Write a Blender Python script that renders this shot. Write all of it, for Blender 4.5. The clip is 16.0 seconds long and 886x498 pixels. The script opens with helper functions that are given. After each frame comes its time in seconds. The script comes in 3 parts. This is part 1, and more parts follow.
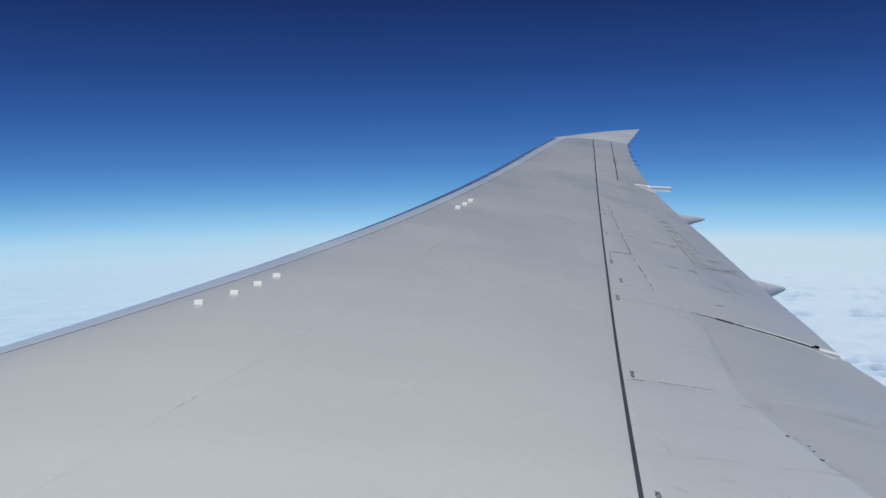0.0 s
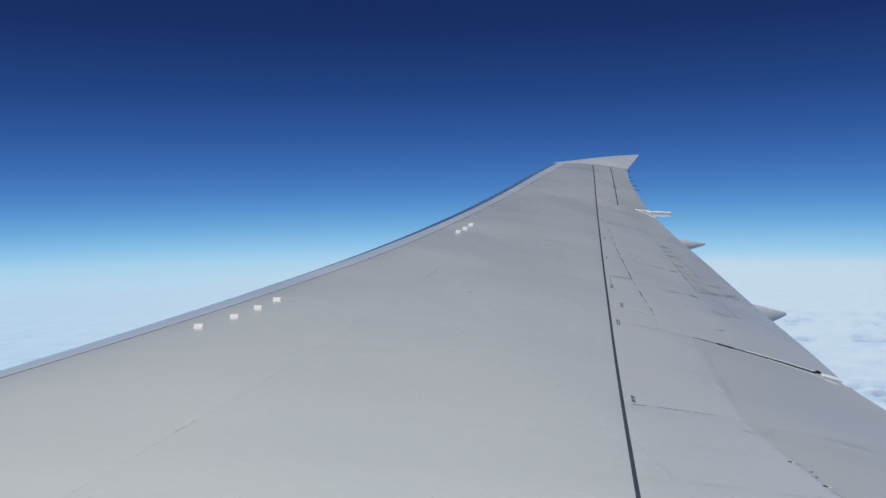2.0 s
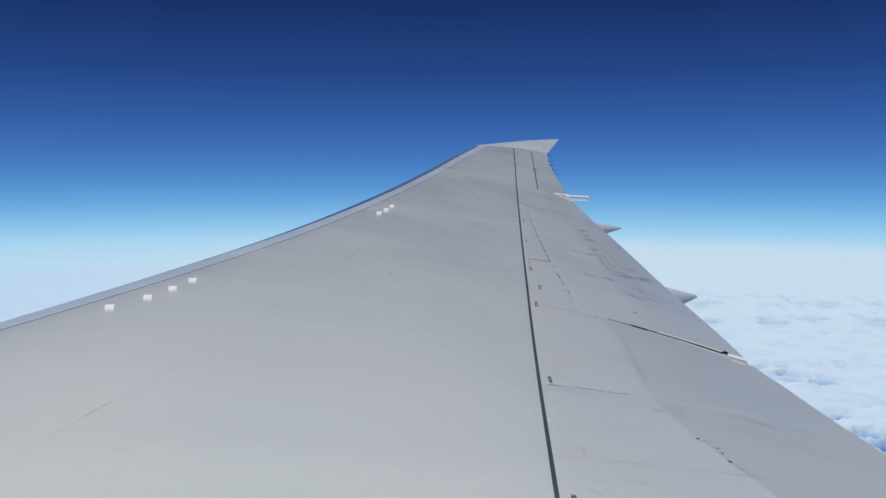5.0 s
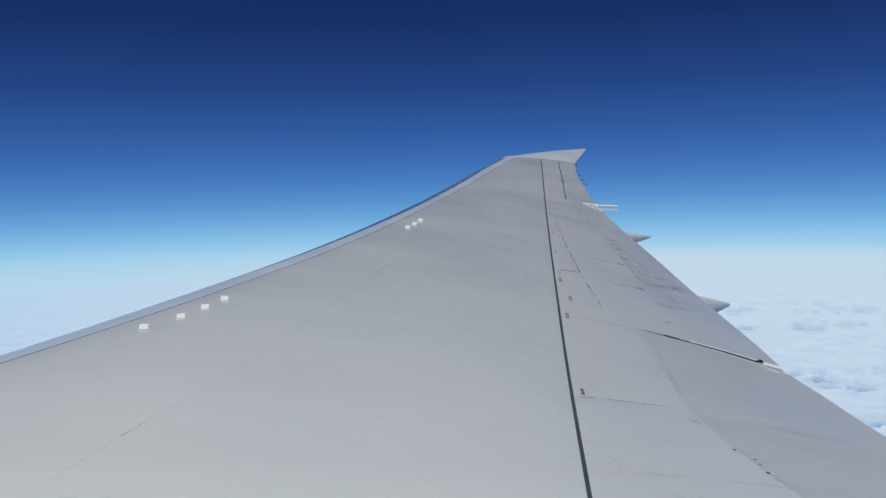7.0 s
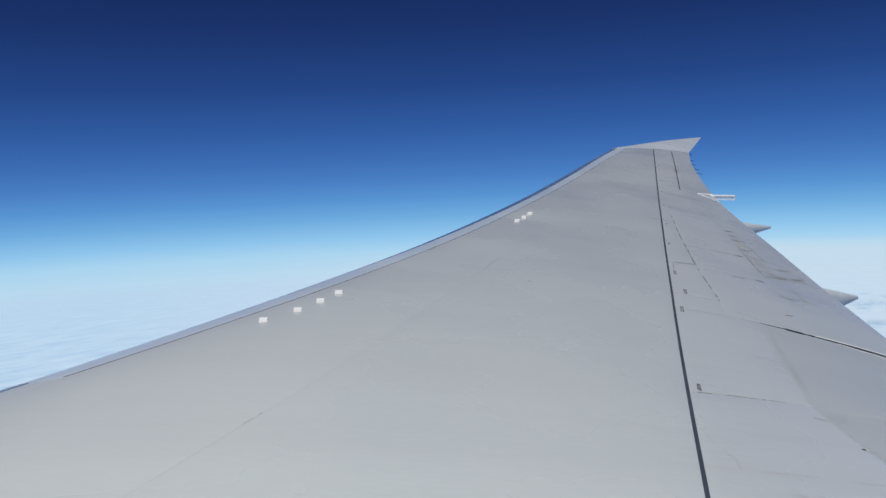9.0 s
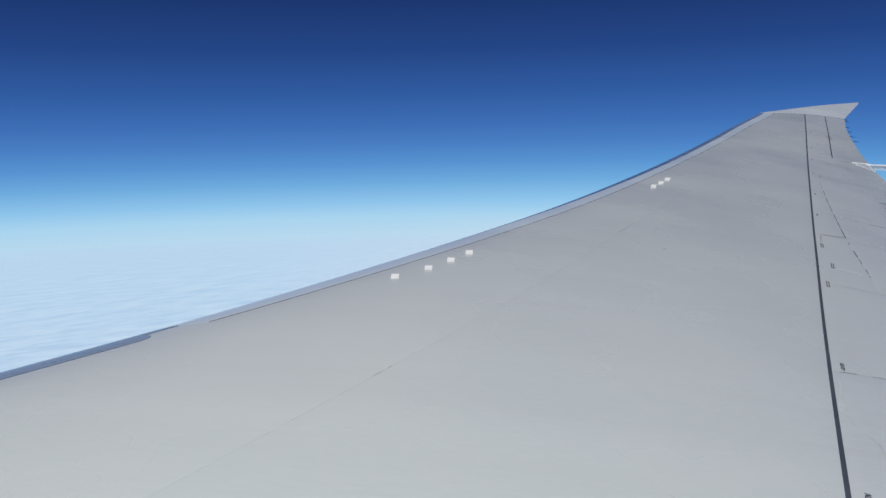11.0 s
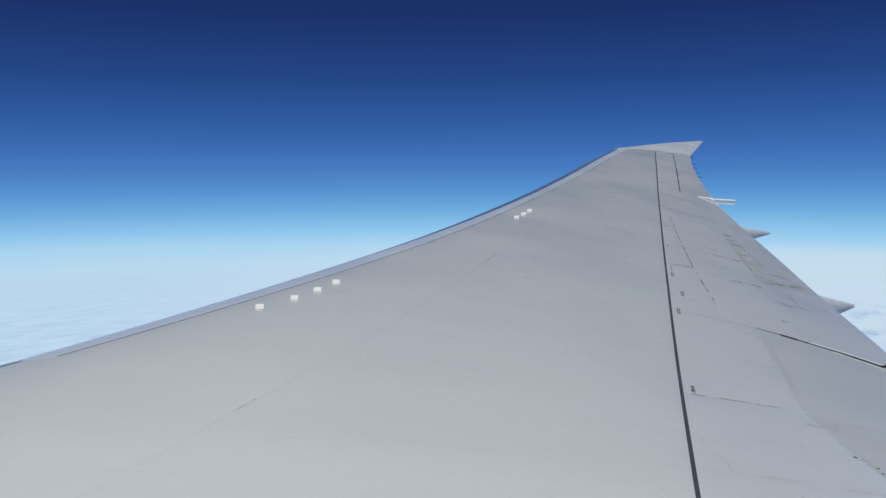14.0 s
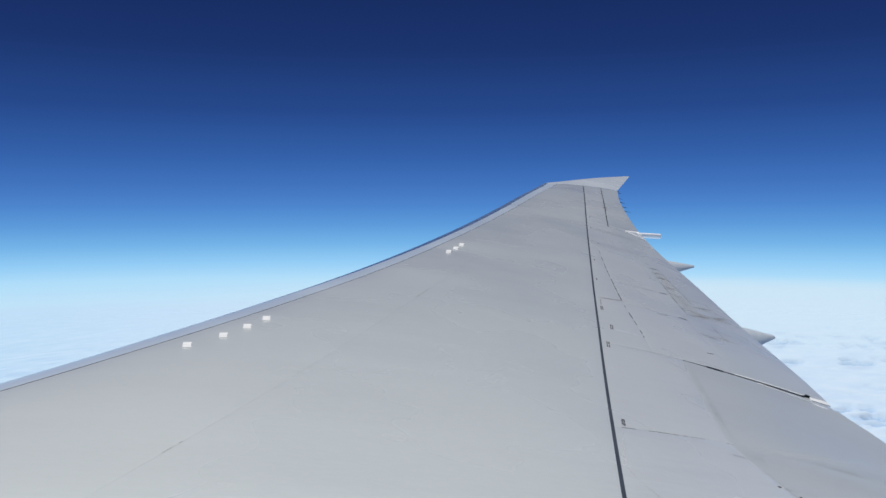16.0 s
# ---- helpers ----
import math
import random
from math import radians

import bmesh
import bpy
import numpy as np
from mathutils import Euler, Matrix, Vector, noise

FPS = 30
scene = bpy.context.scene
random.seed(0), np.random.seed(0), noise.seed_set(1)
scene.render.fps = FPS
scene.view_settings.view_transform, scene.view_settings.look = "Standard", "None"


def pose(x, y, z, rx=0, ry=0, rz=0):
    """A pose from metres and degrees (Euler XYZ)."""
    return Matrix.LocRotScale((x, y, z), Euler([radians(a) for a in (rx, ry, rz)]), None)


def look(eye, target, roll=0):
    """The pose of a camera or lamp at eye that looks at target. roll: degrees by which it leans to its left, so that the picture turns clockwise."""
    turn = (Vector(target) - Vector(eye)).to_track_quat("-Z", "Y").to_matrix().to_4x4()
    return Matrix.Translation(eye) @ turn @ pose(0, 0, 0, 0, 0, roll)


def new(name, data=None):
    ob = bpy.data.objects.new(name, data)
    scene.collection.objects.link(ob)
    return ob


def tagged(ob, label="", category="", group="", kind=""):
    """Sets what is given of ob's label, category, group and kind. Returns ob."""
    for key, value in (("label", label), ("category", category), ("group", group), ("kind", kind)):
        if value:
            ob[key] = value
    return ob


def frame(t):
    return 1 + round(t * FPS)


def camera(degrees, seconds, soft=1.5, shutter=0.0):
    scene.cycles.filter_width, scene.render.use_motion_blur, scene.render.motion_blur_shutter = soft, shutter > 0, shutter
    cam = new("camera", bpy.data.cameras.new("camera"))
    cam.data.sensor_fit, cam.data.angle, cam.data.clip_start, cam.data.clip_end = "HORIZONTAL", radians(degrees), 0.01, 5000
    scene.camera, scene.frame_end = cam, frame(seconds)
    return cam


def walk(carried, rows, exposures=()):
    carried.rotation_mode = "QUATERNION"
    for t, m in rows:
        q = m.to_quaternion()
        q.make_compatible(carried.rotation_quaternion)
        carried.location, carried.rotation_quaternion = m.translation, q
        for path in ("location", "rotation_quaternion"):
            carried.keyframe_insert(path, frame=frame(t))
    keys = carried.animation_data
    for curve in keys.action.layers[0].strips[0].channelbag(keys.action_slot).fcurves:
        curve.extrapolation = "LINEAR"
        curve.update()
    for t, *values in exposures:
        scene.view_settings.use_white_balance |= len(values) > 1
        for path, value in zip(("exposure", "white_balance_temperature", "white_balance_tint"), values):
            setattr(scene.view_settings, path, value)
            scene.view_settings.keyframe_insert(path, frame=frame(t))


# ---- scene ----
# The camera: held by hand at a cabin window, over the wing's root, turning from side to side.
# x runs aft, y outboard along the wing, z up; the eye is at height 0.
cam = camera(55.0, 16.0)
PATH = [
    (0, 5.002, 2.803, -0.003, 85.039, 0.001, -19.202),
    (0.5, 5.001, 2.805, 0.001, 85.078, 0.106, -18.159),
    (1, 5.002, 2.802, 0.001, 85.478, 0.367, -16.810),
    (1.5, 5.000, 2.793, -0.008, 86.155, 0.426, -17.445),
    (2, 5.002, 2.798, -0.009, 86.721, -0.027, -19.172),
    (2.5, 5.005, 2.796, -0.001, 87.399, 0.196, -19.949),
    (3, 5.004, 2.799, 0.014, 87.171, 0.373, -20.424),
    (3.5, 5.008, 2.808, 0.001, 86.839, 0.308, -21.304),
    (4, 5.006, 2.803, 0.001, 86.079, -0.284, -23.254),
    (4.2, 5.007, 2.806, -0.010, 85.856, -0.594, -23.906),
    (5.25, 5.003, 2.802, -0.010, 85.520, -0.950, -24.450),
    (6.3, 5.000, 2.798, -0.010, 85.782, -0.443, -23.328),
    (6.5, 5.002, 2.800, -0.004, 85.966, -0.130, -22.985),
    (7, 5.003, 2.801, 0.004, 86.339, 0.342, -22.577),
    (7.5, 5.001, 2.798, 0.002, 86.789, 0.990, -21.416),
    (8, 5.002, 2.797, 0.009, 86.816, 1.135, -19.669),
    (8.5, 4.996, 2.790, 0.000, 86.546, 1.202, -17.977),
    (9, 5.002, 2.791, -0.000, 86.059, 1.451, -15.256),
    (9.5, 5.003, 2.793, 0.008, 85.240, 1.340, -11.471),
    (10, 5.008, 2.791, 0.017, 83.698, 0.791, -7.820),
    (10.2, 5.005, 2.788, 0.005, 83.637, 0.526, -6.929),
    (11.25, 5.001, 2.790, -0.006, 83.650, 0.220, -6.300),
    (12.3, 4.998, 2.793, -0.017, 84.085, 0.378, -7.927),
    (12.5, 5.006, 2.792, -0.004, 84.207, 0.405, -8.443),
    (13, 4.998, 2.797, 0.006, 84.881, -0.046, -10.754),
    (13.5, 4.994, 2.799, -0.002, 84.958, -0.407, -13.208),
    (14, 4.994, 2.803, -0.014, 85.699, -0.617, -15.257),
    (14.5, 4.994, 2.808, -0.002, 87.030, -0.645, -17.935),
    (15, 4.990, 2.821, 0.008, 88.001, -0.828, -20.237),
    (15.5, 4.991, 2.814, 0.002, 88.184, -0.732, -20.127),
    (16, 4.989, 2.811, 0.007, 87.977, -0.743, -19.843),
]
walk(cam, [(t, pose(*p)) for t, *p in PATH], [(0, 0.0), (2, -0.03), (2.5, -0.04), (3, 0.19), (3.5, 0.09), (4, 0.06), (7, -0.02), (8.5, 0.03), (10, 0.03), (13, 0.0), (14, 0.03), (14.5, -0.01), (15, 0.22), (15.5, 0.18), (16, 0.17)])

# ---- sky and sun ----
SUN_DIR = Vector((0.06, 0.28, 0.955)).normalized()
world = bpy.data.worlds.new("high_sky")
scene.world = world
world.use_nodes = True
world.cycles.sampling_method = "NONE"      # a smooth sky needs no map of its own
wt = world.node_tree
for n in list(wt.nodes):
    wt.nodes.remove(n)


def wn(kind, **inputs):
    n = wt.nodes.new(kind)
    for k, v in inputs.items():
        n.inputs[k].default_value = v
    return n


def srgb(r, g, b, a=1.0):
    return tuple((v / 12.92 if v <= 0.04045 else ((v + 0.055) / 1.055) ** 2.4) for v in (r / 255, g / 255, b / 255)) + (a,)


def ramp_stops(ramp, stops):
    e = ramp.elements
    while len(e) < len(stops):
        e.new(0.5)
    for el, (p, col) in zip(e, stops):
        el.position, el.color = p, col


w_out = wn("ShaderNodeOutputWorld")
w_bg = wn("ShaderNodeBackground", Strength=1.0)
w_co = wn("ShaderNodeTexCoord")
w_map = wn("ShaderNodeMapRange")
# the horizon leans a little against the wing
LEAN = radians(1.05)
LEVEL = Vector((-math.sin(LEAN) * 0.945, math.sin(LEAN) * 0.327, math.cos(LEAN)))
w_dot = wn("ShaderNodeVectorMath")
w_dot.operation = "DOT_PRODUCT"
w_dot.inputs[1].default_value = LEVEL
w_map.inputs["From Min"].default_value, w_map.inputs["From Max"].default_value = -0.10, 0.30
w_ramp = wn("ShaderNodeValToRGB")
w_ramp.color_ramp.interpolation = "LINEAR"


def at(deg):
    return (math.sin(radians(deg - 0.40)) + 0.10) / 0.40


# clear air over a cloud layer: white haze at the horizon, deep blue above
ramp_stops(w_ramp.color_ramp, [
    (0.0, srgb(184, 211, 235)), (at(-4.6), srgb(182, 215, 236)), (at(-3.4), srgb(168, 210, 237)), (at(-2.4), srgb(140, 194, 233)),
    (at(-1.2), srgb(110, 170, 220)), (at(0.0), srgb(88, 147, 208)), (at(1.3), srgb(73, 126, 194)), (at(2.7), srgb(61, 109, 179)),
    (at(4.5), srgb(49, 92, 161)), (at(7.5), srgb(36, 69, 132)), (at(11.5), srgb(26, 50, 104)), (at(17.0), srgb(18, 37, 85))])
w_edge = wn("ShaderNodeValToRGB")      # behind the wing the haze is whiter and ends in a clearer line
ramp_stops(w_edge.color_ramp, [
    (0.0, srgb(193, 217, 234)), (at(-4.1), srgb(193, 217, 234)), (at(-3.7), srgb(184, 215, 235)), (at(-3.3), srgb(164, 208, 237)), (at(-2.4), srgb(140, 194, 233)),
    (at(-1.2), srgb(110, 170, 220)), (at(0.0), srgb(88, 147, 208)), (at(1.3), srgb(73, 126, 194)), (at(2.7), srgb(61, 109, 179)),
    (at(4.5), srgb(49, 92, 161)), (at(7.5), srgb(36, 69, 132)), (at(11.5), srgb(26, 50, 104)), (at(17.0), srgb(18, 37, 85))])
w_xyz = wn("ShaderNodeSeparateXYZ")
w_side = wn("ShaderNodeMapRange")
w_side.inputs["From Min"].default_value, w_side.inputs["From Max"].default_value = 0.05, 0.55
w_haze = wn("ShaderNodeMix")
w_haze.data_type = "RGBA"
w_sky = wn("ShaderNodeTexSky")
w_sky.sky_type = "NISHITA"
w_sky.sun_disc = False
w_sky.sun_elevation = math.asin(SUN_DIR.z)
w_sky.sun_rotation = math.atan2(SUN_DIR.x, SUN_DIR.y)
w_sky.altitude = 10500
w_dim = wn("ShaderNodeMix")
w_dim.data_type, w_dim.blend_type = "RGBA", "MULTIPLY"
w_dim.inputs[0].default_value = 1.0
w_dim.inputs[7].default_value = (0.08, 0.08, 0.08, 1)
w_fac = wn("ShaderNodeMapRange")
w_fac.inputs["From Min"].default_value, w_fac.inputs["From Max"].default_value = 0.24, 0.55
w_fac.inputs["To Max"].default_value = 0.5
w_mix = wn("ShaderNodeMix")
w_mix.data_type = "RGBA"
wl = wt.links.new
wl(w_co.outputs["Generated"], w_dot.inputs[0])
wl(w_dot.outputs["Value"], w_map.inputs["Value"])
wl(w_map.outputs[0], w_ramp.inputs[0])
wl(w_map.outputs[0], w_edge.inputs[0])
wl(w_co.outputs["Generated"], w_xyz.inputs[0])
wl(w_xyz.outputs["X"], w_side.inputs["Value"])
wl(w_side.outputs[0], w_haze.inputs[0])
wl(w_ramp.outputs[0], w_haze.inputs[6])
wl(w_edge.outputs[0], w_haze.inputs[7])
wl(w_dot.outputs["Value"], w_fac.inputs["Value"])
wl(w_sky.outputs[0], w_dim.inputs[6])
wl(w_fac.outputs[0], w_mix.inputs[0])
wl(w_haze.outputs[2], w_mix.inputs[6])
wl(w_dim.outputs[2], w_mix.inputs[7])
wl(w_mix.outputs[2], w_bg.inputs["Color"])
wl(w_bg.outputs[0], w_out.inputs["Surface"])

sun = new("sun", bpy.data.lights.new("sun", "SUN"))
sun.data.energy, sun.data.angle, sun.data.color = 3.70, radians(0.5), (1.0, 0.97, 0.915)
sun.matrix_world = look(SUN_DIR * 300, (0, 0, 0))


# ---- materials ----
def material(name, rough=0.5, metal=0.0, colour=(0.5, 0.5, 0.5)):
    m = bpy.data.materials.new(name)
    m.use_nodes = True
    b = m.node_tree.nodes["Principled BSDF"]
    b.inputs["Base Color"].default_value = (*colour, 1)
    b.inputs["Roughness"].default_value = rough
    b.inputs["Metallic"].default_value = metal
    return m, m.node_tree, b


def node(tree, kind, **inputs):
    n = tree.nodes.new(kind)
    for k, v in inputs.items():
        n.inputs[k].default_value = v
    return n


def coords(tree, scale):
    co = tree.nodes.new("ShaderNodeTexCoord")
    mp = node(tree, "ShaderNodeMapping", Scale=scale)
    tree.links.new(co.outputs["Object"], mp.inputs["Vector"])
    return mp.outputs[0]


def noise_tex(tree, scale, detail=3.0, roughness=0.5, size=1.0):
    n = node(tree, "ShaderNodeTexNoise", Scale=size, Detail=detail, Roughness=roughness)
    tree.links.new(coords(tree, scale), n.inputs["Vector"])
    return n.outputs["Fac"]


def mixed(tree, fac, a, b, blend="MIX"):
    n = tree.nodes.new("ShaderNodeMix")
    n.data_type, n.blend_type = "RGBA", blend
    for sock, v in ((n.inputs[0], fac), (n.inputs[6], a), (n.inputs[7], b)):
        if isinstance(v, (int, float)):
            sock.default_value = v
        elif isinstance(v, tuple):
            sock.default_value = (*v, 1) if len(v) == 3 else v
        else:
            tree.links.new(v, sock)
    return n.outputs[2]


def ranged(tree, value, lo, hi, a, b):
    n = node(tree, "ShaderNodeMapRange")
    for k, v in (("From Min", lo), ("From Max", hi), ("To Min", a), ("To Max", b)):
        n.inputs[k].default_value = v
    tree.links.new(value, n.inputs["Value"])
    return n.outputs[0]


def paint(name, colour, dirt, streak, rough=0.26, gloss=0.5, coat=0.28):
    """Aircraft enamel under a clear coat: broad chordwise bands, fine grain, dirt drawn out aft by the air."""
    m, t, b = material(name, rough)
    bands = noise_tex(t, (0.04, 1.1, 0.2), 2.0, 0.5)
    drawn = noise_tex(t, (0.35, 5.0, 0.6), 2.0, 0.55)
    cloudy = noise_tex(t, (0.5, 0.5, 0.5), 3.0, 0.55)
    c = mixed(t, ranged(t, bands, 0.35, 0.7, 0.0, 1.0), colour, tuple(v * 0.965 for v in colour))
    c = mixed(t, ranged(t, cloudy, 0.3, 0.75, 0.0, 0.5), c, tuple(v * f for v, f in zip(colour, (0.98, 0.965, 0.94))))
    c = mixed(t, ranged(t, drawn, 0.5, 0.85, 0.0, streak), c, dirt)
    grain = noise_tex(t, (9.0, 30.0, 9.0), 4.0, 0.7)
    c = mixed(t, ranged(t, grain, 0.3, 0.7, 0.0, 1.0), c, mixed(t, 1.0, c, (0.955, 0.955, 0.96), "MULTIPLY"))
    t.links.new(c, b.inputs["Base Color"])
    t.links.new(ranged(t, cloudy, 0.3, 0.7, rough - 0.05, rough + 0.08), b.inputs["Roughness"])
    b.inputs["Specular IOR Level"].default_value = gloss
    b.inputs["Coat Weight"].default_value = coat
    b.inputs["Coat Roughness"].default_value = 0.14
    return m


M_SKIN = paint("grey_wing_enamel", (0.509, 0.554, 0.568), (0.37, 0.37, 0.37), 0.08, coat=0.6)
M_AFT = paint("weathered_grey_enamel", (0.474, 0.510, 0.534), (0.32, 0.315, 0.31), 0.13, coat=0.35)
M_FLAP = paint("flap_grey_enamel", (0.449, 0.494, 0.521), (0.31, 0.31, 0.305), 0.13, coat=0.35)
# darker copies of the flap grey: the aft slope's shade put into the colour
M_FLAP_IN_SHADED = paint("inboard_flap_shaded_enamel", (0.34, 0.371, 0.404), (0.25, 0.25, 0.25), 0.13, 0.4, 0.4, 0.0)
M_FLAPERON_SHADED = paint("flaperon_shaded_enamel", (0.355, 0.390, 0.424), (0.26, 0.26, 0.26), 0.13, 0.36, 0.45, 0.0)
# slat grey with the sky's blue reflection mixed into the base colour
M_SLAT = paint("slat_sky_tinted_enamel", (0.40, 0.475, 0.575), (0.35, 0.36, 0.39), 0.10, 0.3, coat=0.2)
M_TIP = paint("pale_tip_enamel", (0.56, 0.615, 0.665), (0.44, 0.38, 0.38), 0.12)

# bare metal; the sky's blue reflection is tinted into its base colour
M_METAL, t, b = material("sky_tinted_aluminium", 0.24, 0.92, (0.32, 0.47, 0.70))
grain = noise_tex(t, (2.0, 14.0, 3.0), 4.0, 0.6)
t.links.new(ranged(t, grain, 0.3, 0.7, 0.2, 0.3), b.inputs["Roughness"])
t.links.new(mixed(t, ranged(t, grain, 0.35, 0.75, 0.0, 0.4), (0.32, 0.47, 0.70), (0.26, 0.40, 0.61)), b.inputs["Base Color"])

# dulled metal, less mirror-like; part of the reflected sky is painted in as blue
M_DULL, t, b = material("sky_tinted_dull_aluminium", 0.3, 0.5, (0.3, 0.38, 0.49))
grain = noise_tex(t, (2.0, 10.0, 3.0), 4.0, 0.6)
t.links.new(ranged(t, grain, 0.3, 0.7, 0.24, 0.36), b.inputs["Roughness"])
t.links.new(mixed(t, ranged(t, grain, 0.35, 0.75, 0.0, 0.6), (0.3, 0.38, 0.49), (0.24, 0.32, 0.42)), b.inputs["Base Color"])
b.inputs["Specular IOR Level"].default_value = 0.2

M_SEAL, t, b = material("dark_rubber_seal", 0.6, 0.0, (0.045, 0.05, 0.06))
worn = noise_tex(t, (3.0, 3.0, 3.0), 4.0, 0.6)
t.links.new(mixed(t, ranged(t, worn, 0.4, 0.75, 0.0, 0.5), (0.042, 0.052, 0.072), (0.07, 0.08, 0.105)), b.inputs["Base Color"])
b.inputs["Specular IOR Level"].default_value = 0.0

M_GAP, t, b = material("black_gap", 0.85, 0.0, (0.022, 0.027, 0.036))
M_MARK, t, b = material("black_stencil_paint", 0.6, 0.0, (0.055, 0.062, 0.08))
M_CORE, t, b = material("grey_primer", 0.7, 0.0, (0.16, 0.165, 0.16))
worn = noise_tex(t, (1.5, 4.0, 1.5), 4.0, 0.6)
t.links.new(mixed(t, ranged(t, worn, 0.4, 0.75, 0.0, 0.6), (0.18, 0.185, 0.18), (0.1, 0.1, 0.1)), b.inputs["Base Color"])
M_WHITE, t, b = material("white_enamel", 0.6, 0.0, (0.66, 0.68, 0.70))
b.inputs["Specular IOR Level"].default_value = 0.2
worn = noise_tex(t, (6.0, 30.0, 6.0), 4.0, 0.6)
t.links.new(mixed(t, ranged(t, worn, 0.45, 0.8, 0.0, 0.4), (0.66, 0.68, 0.70), (0.5, 0.51, 0.51)), b.inputs["Base Color"])
M_PIPE, t, b = material("bright_white_enamel", 0.35, 0.0, (0.92, 0.925, 0.92))
worn = noise_tex(t, (4.0, 20.0, 6.0), 4.0, 0.6)
t.links.new(mixed(t, ranged(t, worn, 0.5, 0.85, 0.0, 0.35), (0.92, 0.925, 0.92), (0.6, 0.6, 0.57)), b.inputs["Base Color"])
M_GRIME_DARK, t, b = material("dark_grime", 0.75, 0.0, (0.12, 0.128, 0.14))
M_FILL, t, b = material("joint_filler", 0.6, 0.0, (0.41, 0.42, 0.43))
for m in (M_GAP, M_MARK, M_CORE, M_GRIME_DARK, M_FILL):
    m.node_tree.nodes["Principled BSDF"].inputs["Specular IOR Level"].default_value = 0.0
# cloud: sunlit white tops, clear blue air in the hollows; far haze put in by colour and transparency
M_CLOUD, t, b = material("cloud_tops", 1.0)
b.inputs["Specular IOR Level"].default_value = 0.0
co = t.nodes.new("ShaderNodeTexCoord")
sx = t.nodes.new("ShaderNodeSeparateXYZ")
t.links.new(co.outputs["Object"], sx.inputs[0])
wisp = noise_tex(t, (0.02, 0.02, 0.02), 5.0, 0.6)
level = t.nodes.new("ShaderNodeMath")
level.operation = "MULTIPLY_ADD"
t.links.new(ranged(t, wisp, 0.25, 0.75, -6.0, 6.0), level.inputs[0])
level.inputs[1].default_value = 1.0
t.links.new(sx.outputs["Z"], level.inputs[2])
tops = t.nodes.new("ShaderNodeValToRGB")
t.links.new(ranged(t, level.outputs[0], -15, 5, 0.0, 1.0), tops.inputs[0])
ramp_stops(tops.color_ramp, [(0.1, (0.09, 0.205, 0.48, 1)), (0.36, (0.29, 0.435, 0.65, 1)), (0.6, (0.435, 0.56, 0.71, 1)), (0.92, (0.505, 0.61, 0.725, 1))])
spin = node(t, "ShaderNodeMapping", Rotation=(0, 0, radians(-34)))
turn = node(t, "ShaderNodeMapping", Scale=(0.009, 0.03, 0.01))     # long low rolls ahead of the wing
t.links.new(co.outputs["Object"], spin.inputs["Vector"])
t.links.new(spin.outputs[0], turn.inputs["Vector"])
roll = node(t, "ShaderNodeTexNoise", Scale=1.0, Detail=6.0, Roughness=0.6)
t.links.new(turn.outputs[0], roll.inputs["Vector"])
sheet = t.nodes.new("ShaderNodeValToRGB")      # an even thin sheet ahead
ramp_stops(sheet.color_ramp, [(0.36, (0.36, 0.50, 0.68, 1)), (0.46, (0.41, 0.555, 0.715, 1)), (0.54, (0.445, 0.59, 0.735, 1)), (0.66, (0.51, 0.63, 0.75, 1))])
t.links.new(roll.outputs["Fac"], sheet.inputs[0])
far_off = t.nodes.new("ShaderNodeVectorMath")      # haze painted in: tops and hollows even out with distance
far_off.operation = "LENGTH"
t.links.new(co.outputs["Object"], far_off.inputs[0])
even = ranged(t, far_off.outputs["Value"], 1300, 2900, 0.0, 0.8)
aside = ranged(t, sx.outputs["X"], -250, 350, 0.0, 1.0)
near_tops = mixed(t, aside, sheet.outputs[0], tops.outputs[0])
hazed_tops = mixed(t, aside, (0.405, 0.585, 0.745), (0.52, 0.645, 0.755))
t.links.new(mixed(t, even, near_tops, hazed_tops), b.inputs["Base Color"])
thin = node(t, "ShaderNodeMapRange")
thin.interpolation_type = "SMOOTHSTEP"
thin.inputs["From Min"].default_value, thin.inputs["From Max"].default_value = 1100, 3900
t.links.new(far_off.outputs["Value"], thin.inputs["Value"])
clear = t.nodes.new("ShaderNodeBsdfTransparent")
blend = t.nodes.new("ShaderNodeMixShader")
t.links.new(thin.outputs[0], blend.inputs[0])
t.links.new(b.outputs[0], blend.inputs[1])
t.links.new(clear.outputs[0], blend.inputs[2])
t.links.new(blend.outputs[0], t.nodes["Material Output"].inputs["Surface"])


# ---- the wing's form ----
def curve_through(knots):
    """A smooth curve through (place, value) knots."""
    xs, vs = [k[0] for k in knots], [k[1] for k in knots]
    h = [b - a for a, b in zip(xs, xs[1:])]
    d = [(b - a) / w for a, b, w in zip(vs, vs[1:], h)]
    m = [d[0]] + [(d[i - 1] * h[i] + d[i] * h[i - 1]) / (h[i] + h[i - 1]) for i in range(1, len(d))] + [d[-1]]

    def value(x):
        i = 0
        while i < len(h) - 1 and x > xs[i + 1]:
            i += 1
        s = (x - xs[i]) / h[i]
        return ((2 * s - 3) * s * s + 1) * vs[i] + ((s - 2) * s + 1) * s * h[i] * m[i] + (3 - 2 * s) * s * s * vs[i + 1] + (s - 1) * s * s * h[i] * m[i + 1]
    return value


